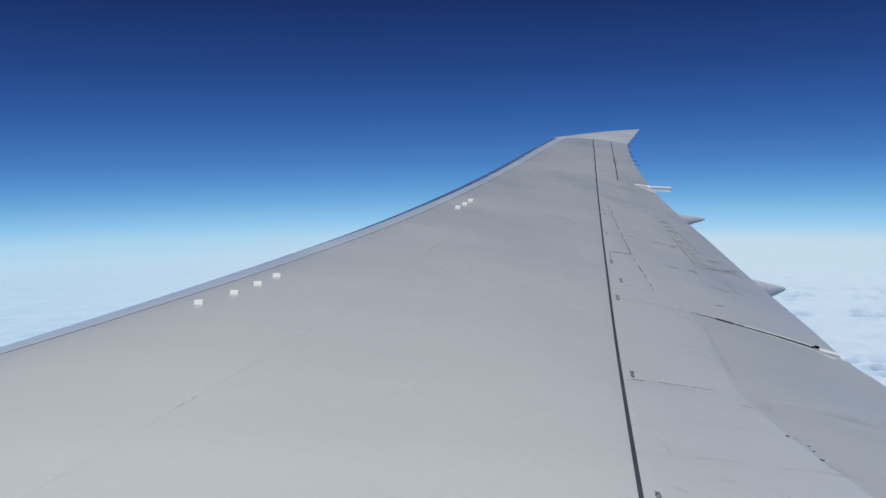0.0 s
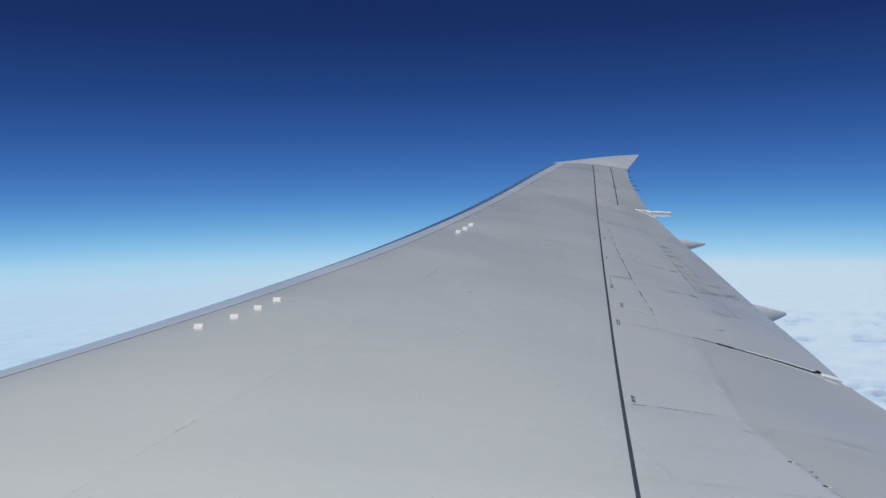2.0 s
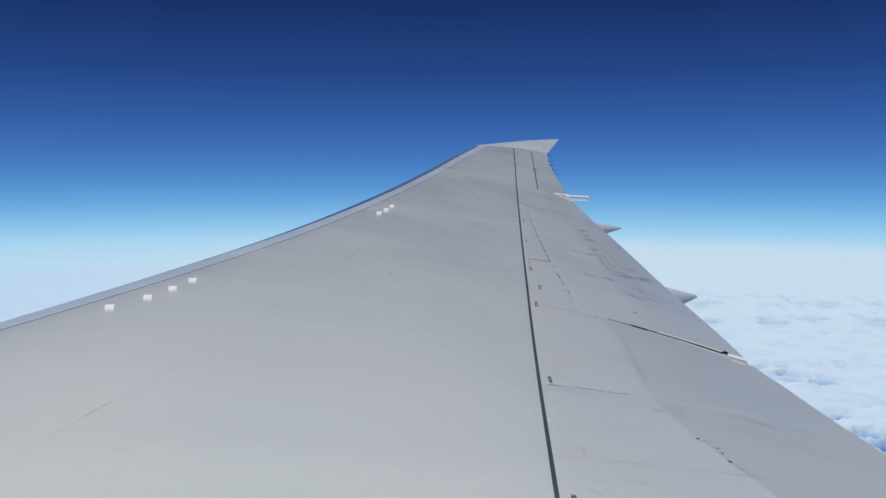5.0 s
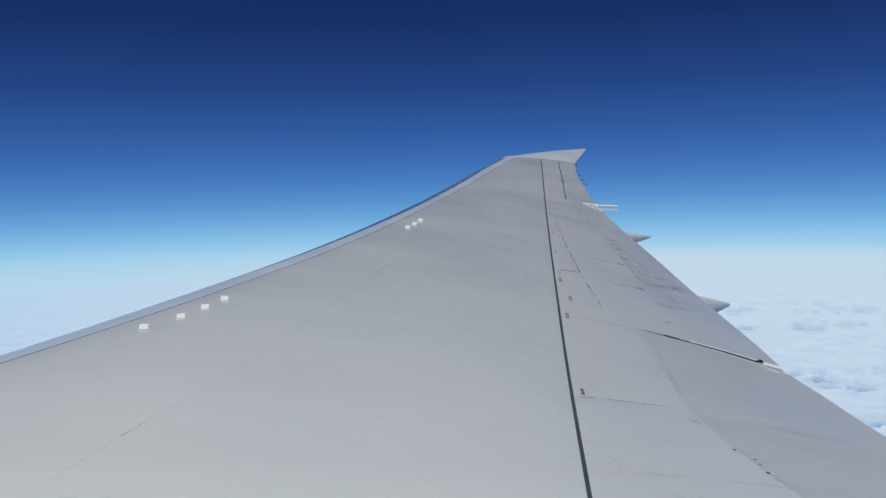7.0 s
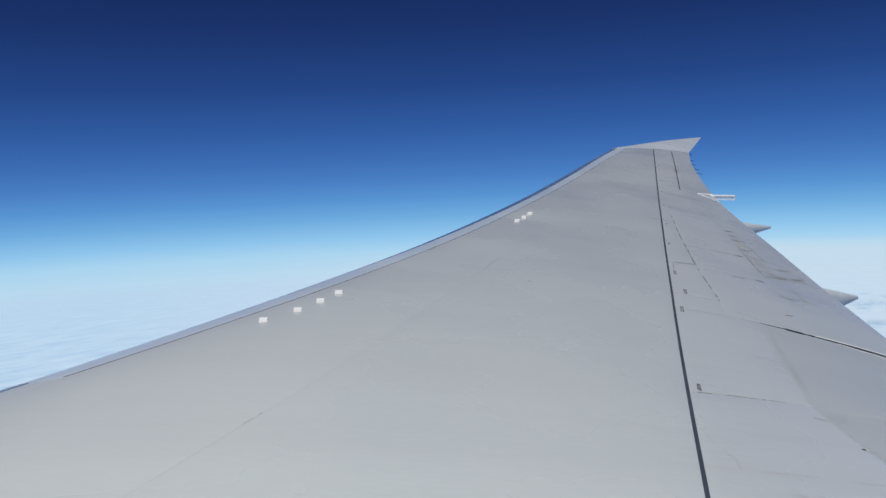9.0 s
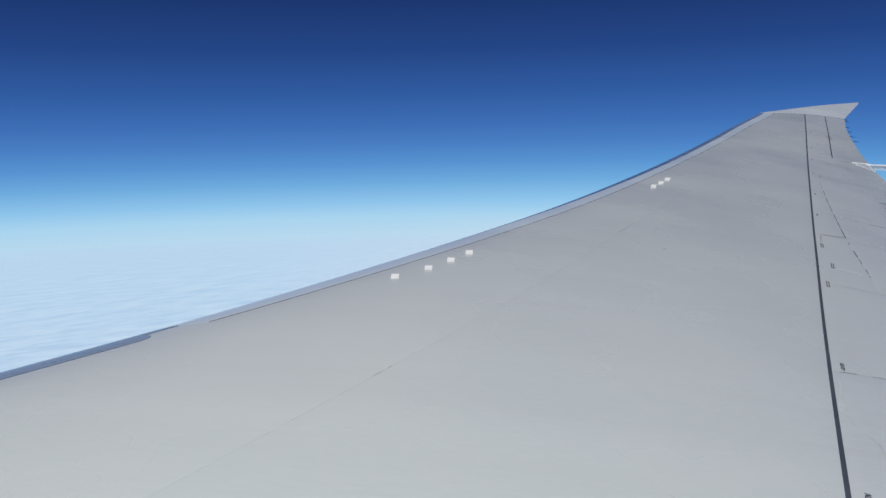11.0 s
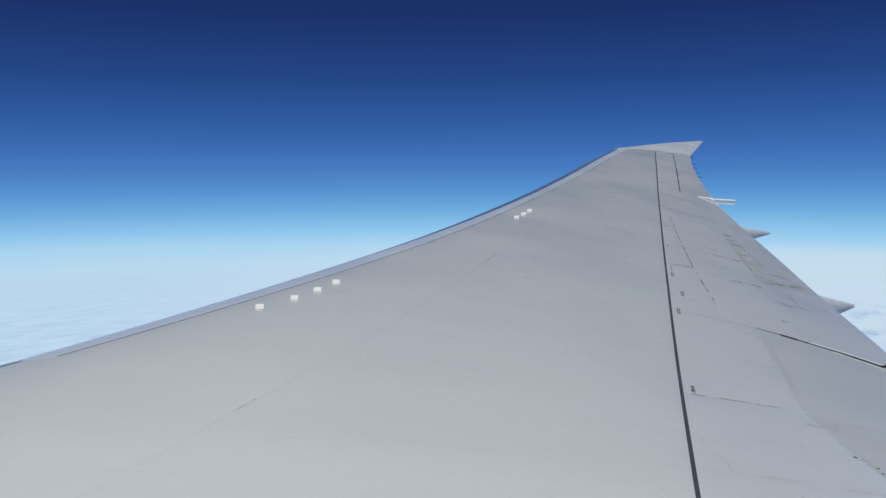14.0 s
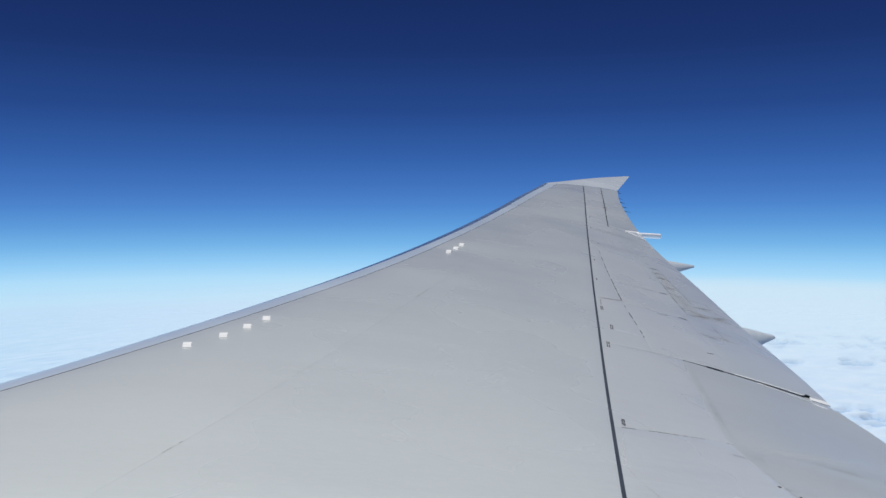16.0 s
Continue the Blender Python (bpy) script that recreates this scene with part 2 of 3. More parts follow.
ROOT, BREAK, END = 2.9, 28.9, 32.4      # body side, start of the raked tip, tip
x_te = curve_through([(3.1, 12.75), (7, 12.95), (9.5, 13.12), (11, 13.38), (12.4, 13.88), (15, 14.8), (18.2, 15.93), (22, 17.32), (25.5, 18.95), (28.6, 20.72)])
z_le = curve_through([(3.1, -1.467), (7, -1.267), (8.5, -1.208), (10.46, -1.093), (13.68, -0.844), (18.15, -0.341), (22.2, 0.227), (25.2, 0.691), (28.9, 1.242), (30.9, 1.6), (32.4, 1.81)])
z_te = curve_through([(3.1, -3.7), (7, -3.25), (9.3, -2.82), (11.46, -2.36), (14.74, -1.744), (17, -1.28), (19.34, -0.82), (21.77, -0.28), (24.5, 0.36), (28.6, 1.07), (32.4, 1.8)])


def lead(y):
    return 3.18 + 0.70 * (y - 7.72) if y < BREAK else 18.006 + 1.566 * (y - BREAK)


def trail(y):
    return x_te(y) if y < 28.6 else 20.72 + 0.75 * (y - 28.6)


def chord(y):
    return max(trail(y) - lead(y), 0.02)


def crown(y):
    return 0.052 if y < 12 else max(0.052 - (y - 12) * 0.001, 0.035)


def upper(y, c):
    c = min(max(c, 0.0), 1.0)
    w = chord(y)
    return Vector((lead(y) + c * w, y, z_le(y) * (1 - c) + z_te(y) * c + crown(y) * w * c ** 0.5 * (1 - c ** 1.7) / 0.4976))


def lower(y, c):
    c = min(max(c, 0.0), 1.0)
    w = chord(y)
    return Vector((lead(y) + c * w, y, z_le(y) * (1 - c) + z_te(y) * c - 1.05 * crown(y) * w * c ** 0.5 * (1 - c) / 0.385))


def out_of(y, c):
    """The upper skin's outward direction."""
    c = min(max(c, 0.004), 0.996)
    return (upper(y, c + 0.003) - upper(y, c - 0.003)).cross(upper(y + 0.02, c) - upper(y - 0.02, c)).normalized()


def on(y, c, h=0.0):
    return upper(y, c) + out_of(y, c) * h


def frac(y, x):
    return (x - lead(y)) / chord(y)


def seam_x(y):
    return 3.86 + 0.5425 * y


def spar(y):
    """The seam over the rear spar, straight in plan."""
    return frac(y, seam_x(y))


def front(y):
    return 0.211 + 0.0039 * (min(y, 11.1) - 6)


slat_width = curve_through([(3.1, 0.43), (7.88, 0.43), (8.3, 0.43), (9.4, 0.45), (11.0, 0.49), (20.0, 0.52), (29.0, 0.62)])


def slat_edge(y):
    return slat_width(y) / chord(y)


def lerp(a, b, s):
    return a + (b - a) * s


BASE = Vector((7.0, ROOT, -1.6))
ROUNDED = ("slat", "slat_nose", "wing_tip", "flap_track_fairing", "fuel_dump_pipe", "static_discharger", "fuselage_wall", "wing_body")


def part(name, data, material, parent, label="", smooth=True, kind=""):
    """Links (vertices, faces) as one mesh under a thing or a part."""
    me = bpy.data.meshes.new(name)
    me.from_pydata([tuple(v - BASE) for v in data[0]], [], data[1])
    me.update()
    if smooth:
        me.polygons.foreach_set("use_smooth", [True] * len(me.polygons))
        me.set_sharp_from_angle(angle=radians(38 if name in ROUNDED else 10))
    me.materials.append(material)
    ob = new(name, me)
    ob.parent = parent
    return tagged(ob, label, kind=kind)


def close_sheet(top, bottom):
    """Two grids of points, one above the other, as one closed body."""
    ni, nj = len(top), len(top[0])
    verts = [p for row in top for p in row] + [p for row in bottom for p in row]
    k = ni * nj
    faces = []
    for i in range(ni - 1):
        for j in range(nj - 1):
            a, b, c, d = i * nj + j, i * nj + j + 1, (i + 1) * nj + j + 1, (i + 1) * nj + j
            faces += [(a, b, c, d), (k + d, k + c, k + b, k + a)]
    rim = [j for j in range(nj)] + [i * nj + nj - 1 for i in range(1, ni)] + [(ni - 1) * nj + j for j in range(nj - 2, -1, -1)] + [i * nj for i in range(ni - 2, 0, -1)]
    for a, b in zip(rim, rim[1:] + rim[:1]):
        faces.append((a, k + a, k + b, b))
    return verts, faces


def value(f, s):
    return f(s) if callable(f) else f


def slab(y0, y1, c0, c1, thick=0.03, step=0.25, lift=None, soft=0.006):
    """A skin panel between two span stations and two chord lines, its rim slightly rounded. Bounds are numbers or functions (of c, of y)."""
    ym = 0.5 * (value(y0, 0.7) + value(y1, 0.7))
    long = abs(value(y1, value(c0, ym)) - value(y0, value(c0, ym)))
    wide = (value(c1, ym) - value(c0, ym)) * chord(ym)

    def steps(length, size):
        n = max(2, int(length / size))
        e1, e2 = min(soft / length, 0.1), min(2.4 * soft / length, 0.2)
        return [0, e1, e2] + [e2 + (1 - 2 * e2) * k / n for k in range(1, n)] + [1 - e2, 1 - e1, 1]
    ws, vs = steps(long, step), steps(wide, max(0.12, wide / 26))
    top, bottom = [], []
    for i, s in enumerate(ws):
        tr, br = [], []
        for j, v in enumerate(vs):
            cm = lerp(value(c0, ym), value(c1, ym), v)
            ya, yb = value(y0, cm), value(y1, cm)
            for _ in range(3):
                ya, yb = value(y0, lerp(value(c0, ya), value(c1, ya), v)), value(y1, lerp(value(c0, yb), value(c1, yb), v))
            y = lerp(ya, yb, s)
            c = lerp(value(c0, y), value(c1, y), v)
            edge = min(i, j, len(ws) - 1 - i, len(vs) - 1 - j)
            h = -0.6 * soft if edge == 0 else (-0.15 * soft if edge == 1 else 0.0)
            if lift:
                h += lift(y, c)
            tr.append(on(y, c, h))
            br.append(on(y, c, -thick * (1 if c < 0.9 else lerp(1, 0.35, (c - 0.9) * 10))))
        top.append(tr)
        bottom.append(br)
    return close_sheet(top, bottom)


def nose(y0, y1, width, under=0.05, ny=40):
    """The rounded leading edge: a closed section run along the span, from under the nose to width(y) metres behind it."""
    verts, faces = [], []
    sec = [-1, -0.8, -0.6, -0.42, -0.28, -0.16, -0.07, 0, 0.07, 0.15, 0.24, 0.34, 0.45, 0.56, 0.68, 0.8, 0.9, 1]
    n = len(sec)
    for i in range(ny + 1):
        y = lerp(y0, y1, i / ny)
        cw = width(y) / chord(y)
        for s in sec:
            verts.append(lower(y, s * s * under) if s < 0 else upper(y, s * s * cw))
    for i in range(ny):
        for j in range(n):
            a, b = i * n + j, i * n + (j + 1) % n
            faces.append((a, b, b + n, a + n))
    faces += [tuple(range(n - 1, -1, -1)), tuple(ny * n + j for j in range(n))]
    return verts, faces


def strip(y0, y1, c, width, h0, h1, ny=60):
    """A thin strip along a chord line c(y), width metres across, from height h0 to h1 over the skin."""
    top, bottom = [], []
    for i in range(ny + 1):
        y = lerp(y0, y1, i / ny)
        d = 0.5 * value(width, y) / chord(y)
        m = value(c, y)
        top.append([on(y, m - d, h1), on(y, m, h1 + 0.0005), on(y, m + d, h1)])
        bottom.append([on(y, m - d, h0), on(y, m, h0), on(y, m + d, h0)])
    return close_sheet(top, bottom)


def bar_across(y, c0, c1, width, h0, h1, y_end=None, n=14):
    """A thin strip along the chord, from c0 to c1, at span y (to y_end)."""
    top, bottom = [], []
    for i in range(3):
        o = (i - 1) * 0.5 * width
        row = [(lerp(y, y if y_end is None else y_end, k / n) + o, lerp(c0, c1, k / n)) for k in range(n + 1)]
        top.append([on(a, b, h1) for a, b in row])
        bottom.append([on(a, b, h0) for a, b in row])
    return close_sheet(top, bottom)


def plate(y, x, dy, dx, h, low=-0.004, shear=0.0):
    """A small plate lying on the skin, its rim bevelled."""
    def pt(u, v, k, hh):
        e = 0.5 * min(dx, dy) * (1 - k)
        yy = y + u * (0.5 * dy - e)
        xx = x + v * (0.5 * dx - e) + shear * (yy - y)
        return on(yy, frac(yy, xx), hh)
    verts, faces = [], []
    loop = [(-1, -0.9), (-0.97, -1), (0.97, -1), (1, -0.9), (1, 0.9), (0.97, 1), (-0.97, 1), (-1, 0.9)]
    for k, hh in ((1.0, low), (1.0, 0.6 * h), (0.9, h)):
        verts += [pt(u, v, k, hh) for u, v in loop]
    for r in (0, 8):
        for j in range(8):
            faces.append((r + j, r + 8 + j, r + 8 + (j + 1) % 8, r + (j + 1) % 8))
    faces += [tuple(range(16 + 7, 15, -1)), tuple(range(8))]
    return verts, faces


def tube(points, radii, n=12, squash=1.0):
    """A round body through points, with a radius at each."""
    verts, faces = [], []
    for i, p in enumerate(points):
        a = points[min(i + 1, len(points) - 1)] - points[max(i - 1, 0)]
        q = a.to_track_quat("Z", "Y")
        for k in range(n):
            an = 2 * math.pi * k / n
            off = q @ Vector((math.cos(an), math.sin(an), 0)) * radii[i]
            off.z *= squash
            verts.append(p + off)
    for i in range(len(points) - 1):
        for k in range(n):
            a, b = i * n + k, i * n + (k + 1) % n
            faces.append((a, b, b + n, a + n))
    faces += [tuple(range(n - 1, -1, -1)), tuple((len(points) - 1) * n + k for k in range(n))]
    return verts, faces


wing = new("airplane_wing")
wing.location = BASE
wing.empty_display_size = 0.5
tagged(wing, "swept grey airliner wing with raked tip, flaps and spoilers closed", "airplane wing")

# inner body and lower skin
top, bottom = [], []
for i in range(101):
    y = lerp(ROOT, 28.4, i / 100)
    cs = [0.03 + 0.93 * (k / 30) for k in range(31)]
    top.append([upper(y, c) - Vector((0, 0, 0.06 if c < 0.9 else lerp(0.06, 0.02, (c - 0.9) / 0.06))) for c in cs])
    bottom.append([Vector((p.x, p.y, min(p.z, q.z - 0.01))) for p, q in ((lower(y, c), upper(y, c) - Vector((0, 0, 0.06 if c < 0.9 else lerp(0.06, 0.02, (c - 0.9) / 0.06)))) for c in cs)])
part("wing_body", close_sheet(top, bottom), M_CORE, wing, "grey primed inner structure and lower skin")

# leading edge: bare inboard slat, then painted slats with bare metal noses
def slat_end(y):
    if y < 7.88:
        return 0.425
    if y < 8.12:
        return 0.26 + 0.165 * math.sqrt(max(1 - ((y - 7.88) / 0.24) ** 2, 0))
    return lerp(0.26, 0.24, min((y - 8.12) / 0.2, 1))


part("slat", nose(ROOT, 8.385, slat_end, 0.05, 130), M_DULL, wing, "bare dulled metal inboard slat with rounded end, tinted with the sky's blue")
part("skin_panel", slab(7.85, 8.385, lambda y: 0.2 / chord(y), lambda y: slat_edge(y), 0.03, 0.08, soft=0.001, lift=lambda y, c: -0.003), M_SKIN, wing)
bare = lambda y: lerp(0.09, 0.24, min(max((y - 10) / 7, 0), 1)) if y < 22 else lerp(0.24, 0.21, (y - 22) / 6.8)
for a, b in ((8.39, 18.19), (18.22, 28.78)):
    s = part("slat", slab(a, b, lambda y: (bare(y) + 0.002) / chord(y), lambda y: slat_edge(y) - 0.009 / chord(y), 0.03, 0.22), M_SLAT, wing, "painted grey slat, tinted with the sky's blue, with bare metal nose")
    part("slat_nose", nose(a, b, bare, 0.05, 50), M_METAL, s, "bare metal rounded nose, tinted with the sky's blue")
part("slat_gap_seal", strip(8.40, 28.2, lambda y: slat_edge(y), lambda y: 0.012 if y < 15 else lerp(0.012, 0.010, min((y - 15) / 6, 1)), -0.03, 0.001, 120), M_MARK, wing, "dark gap behind the slats")

# skin over the wing box, in two planks with a fine joint
part("skin_panel", slab(ROOT, 28.46, lambda y: slat_edge(y) + 0.005 / chord(y), lambda y: front(y) - 0.0003 / chord(y), 0.03, 0.22, soft=0.0005), M_SKIN, wing, "smooth grey skin ahead of the front spar")
part("skin_panel", slab(ROOT, 28.46, lambda y: front(y) + 0.0003 / chord(y), lambda y: spar(y) - 0.017 / chord(y), 0.03, 0.22, soft=0.0005), M_SKIN, wing, "smooth grey skin over the wing box")
part("plank_joint", strip(ROOT, 28.3, front, 0.0015, -0.02, -0.0010, 120), M_FILL, wing, "fine filled joint between skin planks")
part("seam_seal", strip(ROOT, 28.25, spar, 0.034, -0.03, -0.003, 120), M_SEAL, wing, "long dark rubber seal along the rear spar")

# fixed panels behind the seam, then spoilers, flaps and aileron
aft = lambda y: spar(y) + 0.017 / chord(y)
hinge_line = curve_through([(11.3, 0.645), (12.03, 0.642), (13.0, 0.638), (14.2, 0.633), (15.75, 0.631), (18.4, 0.6346)])
mid = lambda y: lerp(0.659, 0.645, (y - 7.5) / 1.3) if y < 8.8 else lerp(0.645, 0.702, (y - 8.8) / 2.62)
hinge = lambda y: frac(y, 16.12 + 0.55 * (y - 21.46))      # the aileron's hinge, straight in plan
cut = lambda c: 8.69 + (c - 0.523) * 1.22
for a, b in ((ROOT, lambda c: cut(c) - 0.001), (lambda c: cut(c) + 0.001, 11.415)):
    part("spoiler", slab(a, b, aft, lambda y: mid(y) - 0.0002 / chord(y), 0.03, 0.2, soft=0.0002), M_AFT, wing, "closed grey inboard spoiler panel")
for a, b in ((11.418, 13.90), (13.903, 18.35)):
    part("fixed_panel", slab(a, b, aft, lambda y: hinge_line(y) - 0.0004 / chord(y), 0.03, 0.2, soft=0.0005), M_AFT, wing)
for a, b in ((11.42, 13.84), (13.846, 15.38), (15.386, 18.35)):
    part("spoiler", slab(a, b, lambda y: hinge_line(y) + 0.0004 / chord(y), lambda y: 0.80, 0.03, 0.2, soft=0.0005), M_AFT, wing, "closed weathered grey outboard spoiler")
part("fixed_panel", slab(18.352, 21.44, aft, lambda y: 0.80, 0.03, 0.2, soft=0.001), M_AFT, wing)
part("fixed_panel", slab(21.442, 28.42, aft, lambda y: hinge(y) - 0.014 / chord(y), 0.03, 0.2, soft=0.001), M_AFT, wing)

def curl(y, c):
    """The trailing edge of the inboard surfaces turns up a little, bent to fit its outline in the camera's view."""
    return 0.046 * min(max((c - 0.86) / 0.14, 0), 1) ** 2 * min(max((11.3 - y) / 0.7, 0), 1)


flap_in = curve_through([(0.69, 11.425), (0.80, 11.435), (0.93, 11.46), (0.97, 11.52), (1.0, 11.57)])
flaperon_out = curve_through([(0.69, 11.415), (0.80, 11.37), (0.86, 11.31), (0.93, 11.235), (0.97, 11.22), (1.0, 11.27)])
part("flap", slab(lambda c: flap_in(c), 21.43, lambda y: 0.8001, lambda y: 1.0, 0.10, 0.2, soft=0.0005), M_FLAP, wing, "closed grey outboard flap")
part("flaperon", slab(8.836, lambda c: flaperon_out(c), lambda y: mid(y) + 0.0002 / chord(y), lambda y: 1.0, 0.10, 0.2, soft=0.0002, lift=curl), M_FLAPERON_SHADED, wing, "closed grey flaperon")
part("flap", slab(ROOT, 8.8356, lambda y: mid(y) + 0.0002 / chord(y), lambda y: 1.0, 0.10, 0.08, soft=0.0002,
     lift=lambda y, c: 0.012 * math.exp(-((y - 8.5) / 0.2) ** 2) * min(max((c - 0.66) / 0.06, 0), 1) * (1.05 - c) * 4 + curl(y, c)), M_FLAP_IN_SHADED, wing, "closed grey inboard flap, its edge slightly proud")
part("aileron", slab(21.445, 28.40, lambda y: hinge(y) + 0.014 / chord(y), lambda y: 1.0, 0.05, 0.2, soft=0.004), M_FLAP, wing, "closed grey aileron")
part("aileron_gap", strip(21.5, 27.93, hinge, lambda y: 0.03 if y < 25 else 0.022, -0.03, -0.006, 60), M_GAP, wing, "dark hinge gap of the aileron")

# raked tip
verts_t, verts_b = [], []
for i in range(37):
    y = lerp(28.47, END, (i / 36) ** 0.9)
    cs = [(k / 24) ** 1.6 for k in range(25)]
    verts_t.append([upper(y, c) for c in cs])
    verts_b.append([lower(y, c) - Vector((0, 0, 0.004)) for c in cs])
part("wing_tip", close_sheet(verts_t, verts_b), M_TIP, wing, "pale grey raked wing tip")


# flap track fairings: long round pods under the trailing edge, with a blunt tail behind it
def fairing(y, x1, top_edge, top_tail, blunt, swell, label):
    """A pod under the flap: its back comes out level with the trailing edge and falls to a blunt tail at x1."""
    n, m = 34, 24
    verts, faces = [], []
    x0, xt = x1 - 3.4, trail(y)
    for i in range(n + 1):
        s = lerp(x1 - x0, 0.0, 1 - (1 - i / n) ** 1.8)      # distance from the tail
        x = x1 - s
        a = min(blunt * math.sqrt(min(s / blunt, 1.0)) + swell * s, 0.27) if s > 0 else 0.002
        a *= min(1.0, 0.05 + ((x - x0) / 0.9) ** 0.6)
        crest = top_tail + (top_edge - top_tail) * min(s, x1 - xt) / (x1 - xt) - (blunt - a if s < blunt else 0.0) * 0.6
        if x < xt:
            crest = min(crest, upper(y, frac(y, x)).z - 0.03, lower(y, frac(y, x)).z + 0.05)
        for k in range(m):
            an = 2 * math.pi * k / m
            co, si = math.cos(an), math.sin(an)
            up = math.copysign(abs(si) ** 1.35, si) * (1.5 if si > 0 else 0.4)     # sides lean in to a soft ridge
            verts.append(Vector((x, y + 1.25 * a * math.copysign(abs(co) ** 1.25, co), crest - 1.5 * a + a * up)))
    for i in range(n):
        for k in range(m):
            a, b = i * m + k, i * m + (k + 1) % m
            faces.append((a, a + m, b + m, b))
    faces += [tuple(range(m)), tuple(n * m + k for k in range(m - 1, -1, -1))]
    return part("flap_track_fairing", (verts, faces), M_TIP, wing, label)


fairing(19.20, 17.05, -0.862, -0.985, 0.024, 0.215, "grey rounded flap track fairing, outboard")
fairing(14.70, 15.44, -1.765, -1.948, 0.024, 0.28, "grey rounded flap track fairing, large")

# fuel dump pipe with its white root fairing
pipe = part("fuel_dump_pipe", tube([Vector((16.75, 21.58, -0.315)), Vector((17.12, 21.58, -0.345)), Vector((17.4, 21.57, -0.357)), Vector((17.70, 21.55, -0.372)), Vector((17.71, 21.55, -0.3725))],
            [0.034, 0.062, 0.066, 0.066, 0.052], 16), M_PIPE, wing, "white fuel dump pipe behind the trailing edge")
part("pipe_root", slab(lambda c: lerp(21.30, 20.90, (c - 0.88) / 0.12), lambda c: lerp(21.40, 21.78, (c - 0.88) / 0.12), lambda y: 0.885, lambda y: 0.998, 0.05, 0.05, lift=lambda y, c: 0.008), M_TIP, pipe, "pale wedge at the pipe's root")
part("pipe_root_edge", bar_across(21.385, 0.884, 0.996, 0.085, -0.01, 0.013, 21.72), M_PIPE, pipe, "white upper edge of the pipe's root")
part("pipe_root_edge", bar_across(21.30, 0.90, 0.996, 0.06, -0.01, 0.0115, 20.98), M_PIPE, pipe, "white lower edge of the pipe's root")

# static dischargers
for y, l in ((28.35, 0.12), (28.0, 0.15), (26.6, 0.17), (25.7, 0.18), (24.85, 0.2), (24.2, 0.22)):
    p = upper(y, 0.995)
    part("static_discharger", tube([p - Vector((0.06, 0, 0.006)), p + Vector((0.05, 0.01, -0.006)), p + Vector((l, 0.03, -0.03))], [0.012, 0.009, 0.005], 6), M_SEAL, wing)

# white wedge-shaped markers ahead of the front spar
def wedge(y, x, dy, dx, h, shear):
    """A low block with a ramp on its inboard side and a flat back."""
    prof = ((-0.5, -0.004), (-0.5, 0.1 * h), (-0.06, h), (0.46, h), (0.5, 0.7 * h), (0.5, -0.004))
    verts, faces = [], []
    for u in (-0.5, 0.5):
        for v, hh in prof:
            yy = y + v * dy
            verts.append(on(yy, frac(yy, x + u * dx + shear * (yy - y)), hh))
    n = len(prof)
    for k in range(n):
        faces.append((k, (k + 1) % n, n + (k + 1) % n, n + k))
    return verts, faces + [tuple(range(n - 1, -1, -1)), tuple(range(n, 2 * n))]


for y, x, dy, dx in ((9.76, 5.37, 0.115, 0.066), (10.11, 5.68, 0.115, 0.066), (10.47, 5.92, 0.12, 0.068), (10.83, 6.14, 0.125, 0.07),
                     (15.82, 9.79, 0.17, 0.086), (16.19, 10.05, 0.17, 0.086), (16.59, 10.31, 0.18, 0.086)):
    part("marker_block", wedge(y, x, dy, dx, 0.02 if y < 12 else 0.026, lerp(0.12, 0.45, (y - 9.79) / 6.4)), M_WHITE, wing, "small white wedge on the skin", smooth=False)

# little access caps behind the seam
for y, dx in ((26.95, 0.15), (24.52, 0.13), (22.25, 0.11), (20.77, 0.10), (19.11, 0.093), (18.93, 0.243), (16.94, 0.09), (15.22, 0.081)):
    part("access_cap", plate(y, seam_x(y) + dx, 0.13, 0.022, 0.002, shear=0.5425), M_GRIME_DARK, wing, "small dark cap on the skin")

# joints that have opened or gathered dirt: short dark pieces of sealant
for y0, c0, y1, c1, w in ((15.36, 0.780, 15.38, 0.803, 0.03), (13.83, 0.776, 13.80, 0.797, 0.026), (13.74, 0.739, 13.76, 0.746, 0.014),
                          (12.07, 0.771, 12.106, 0.787, 0.014)):
    part("joint_sealant", bar_across(y0, c0, c1, w, -0.004, 0.002, y1), M_GAP, wing)
for y0, y1, w in ((12.04, 12.10, 0.012), (12.2, 12.36, 0.014), (12.62, 12.84, 0.012), (12.95, 13.2, 0.018), (13.22, 13.26, 0.024), (13.62, 13.68, 0.016), (14.0, 14.52, 0.018), (14.6, 15.0, 0.015),
                  (15.06, 15.5, 0.014), (15.7, 16.2, 0.013), (16.3, 16.75, 0.012), (17.0, 17.4, 0.010), (17.7, 18.1, 0.008)):
    part("joint_sealant", strip(y0, y1, lambda y: hinge_line(y) + 0.0008 * math.sin(y * 2.2), 0.75 * w, -0.006, 0.0018, 8), M_MARK, wing)

for y0, c0, y1, c1, w in ((8.69, 0.523, 8.707, 0.5375, 0.008), (8.725, 0.552, 8.75, 0.573, 0.0055), (8.75, 0.573, 8.764, 0.586, 0.003), (8.769, 0.591, 8.774, 0.595, 0.009),
                          (8.778, 0.598, 8.80, 0.616, 0.0025)):
    part("joint_sealant", bar_across(y0, c0, c1, w, -0.004, 0.0015, y1), M_GRIME_DARK, wing)

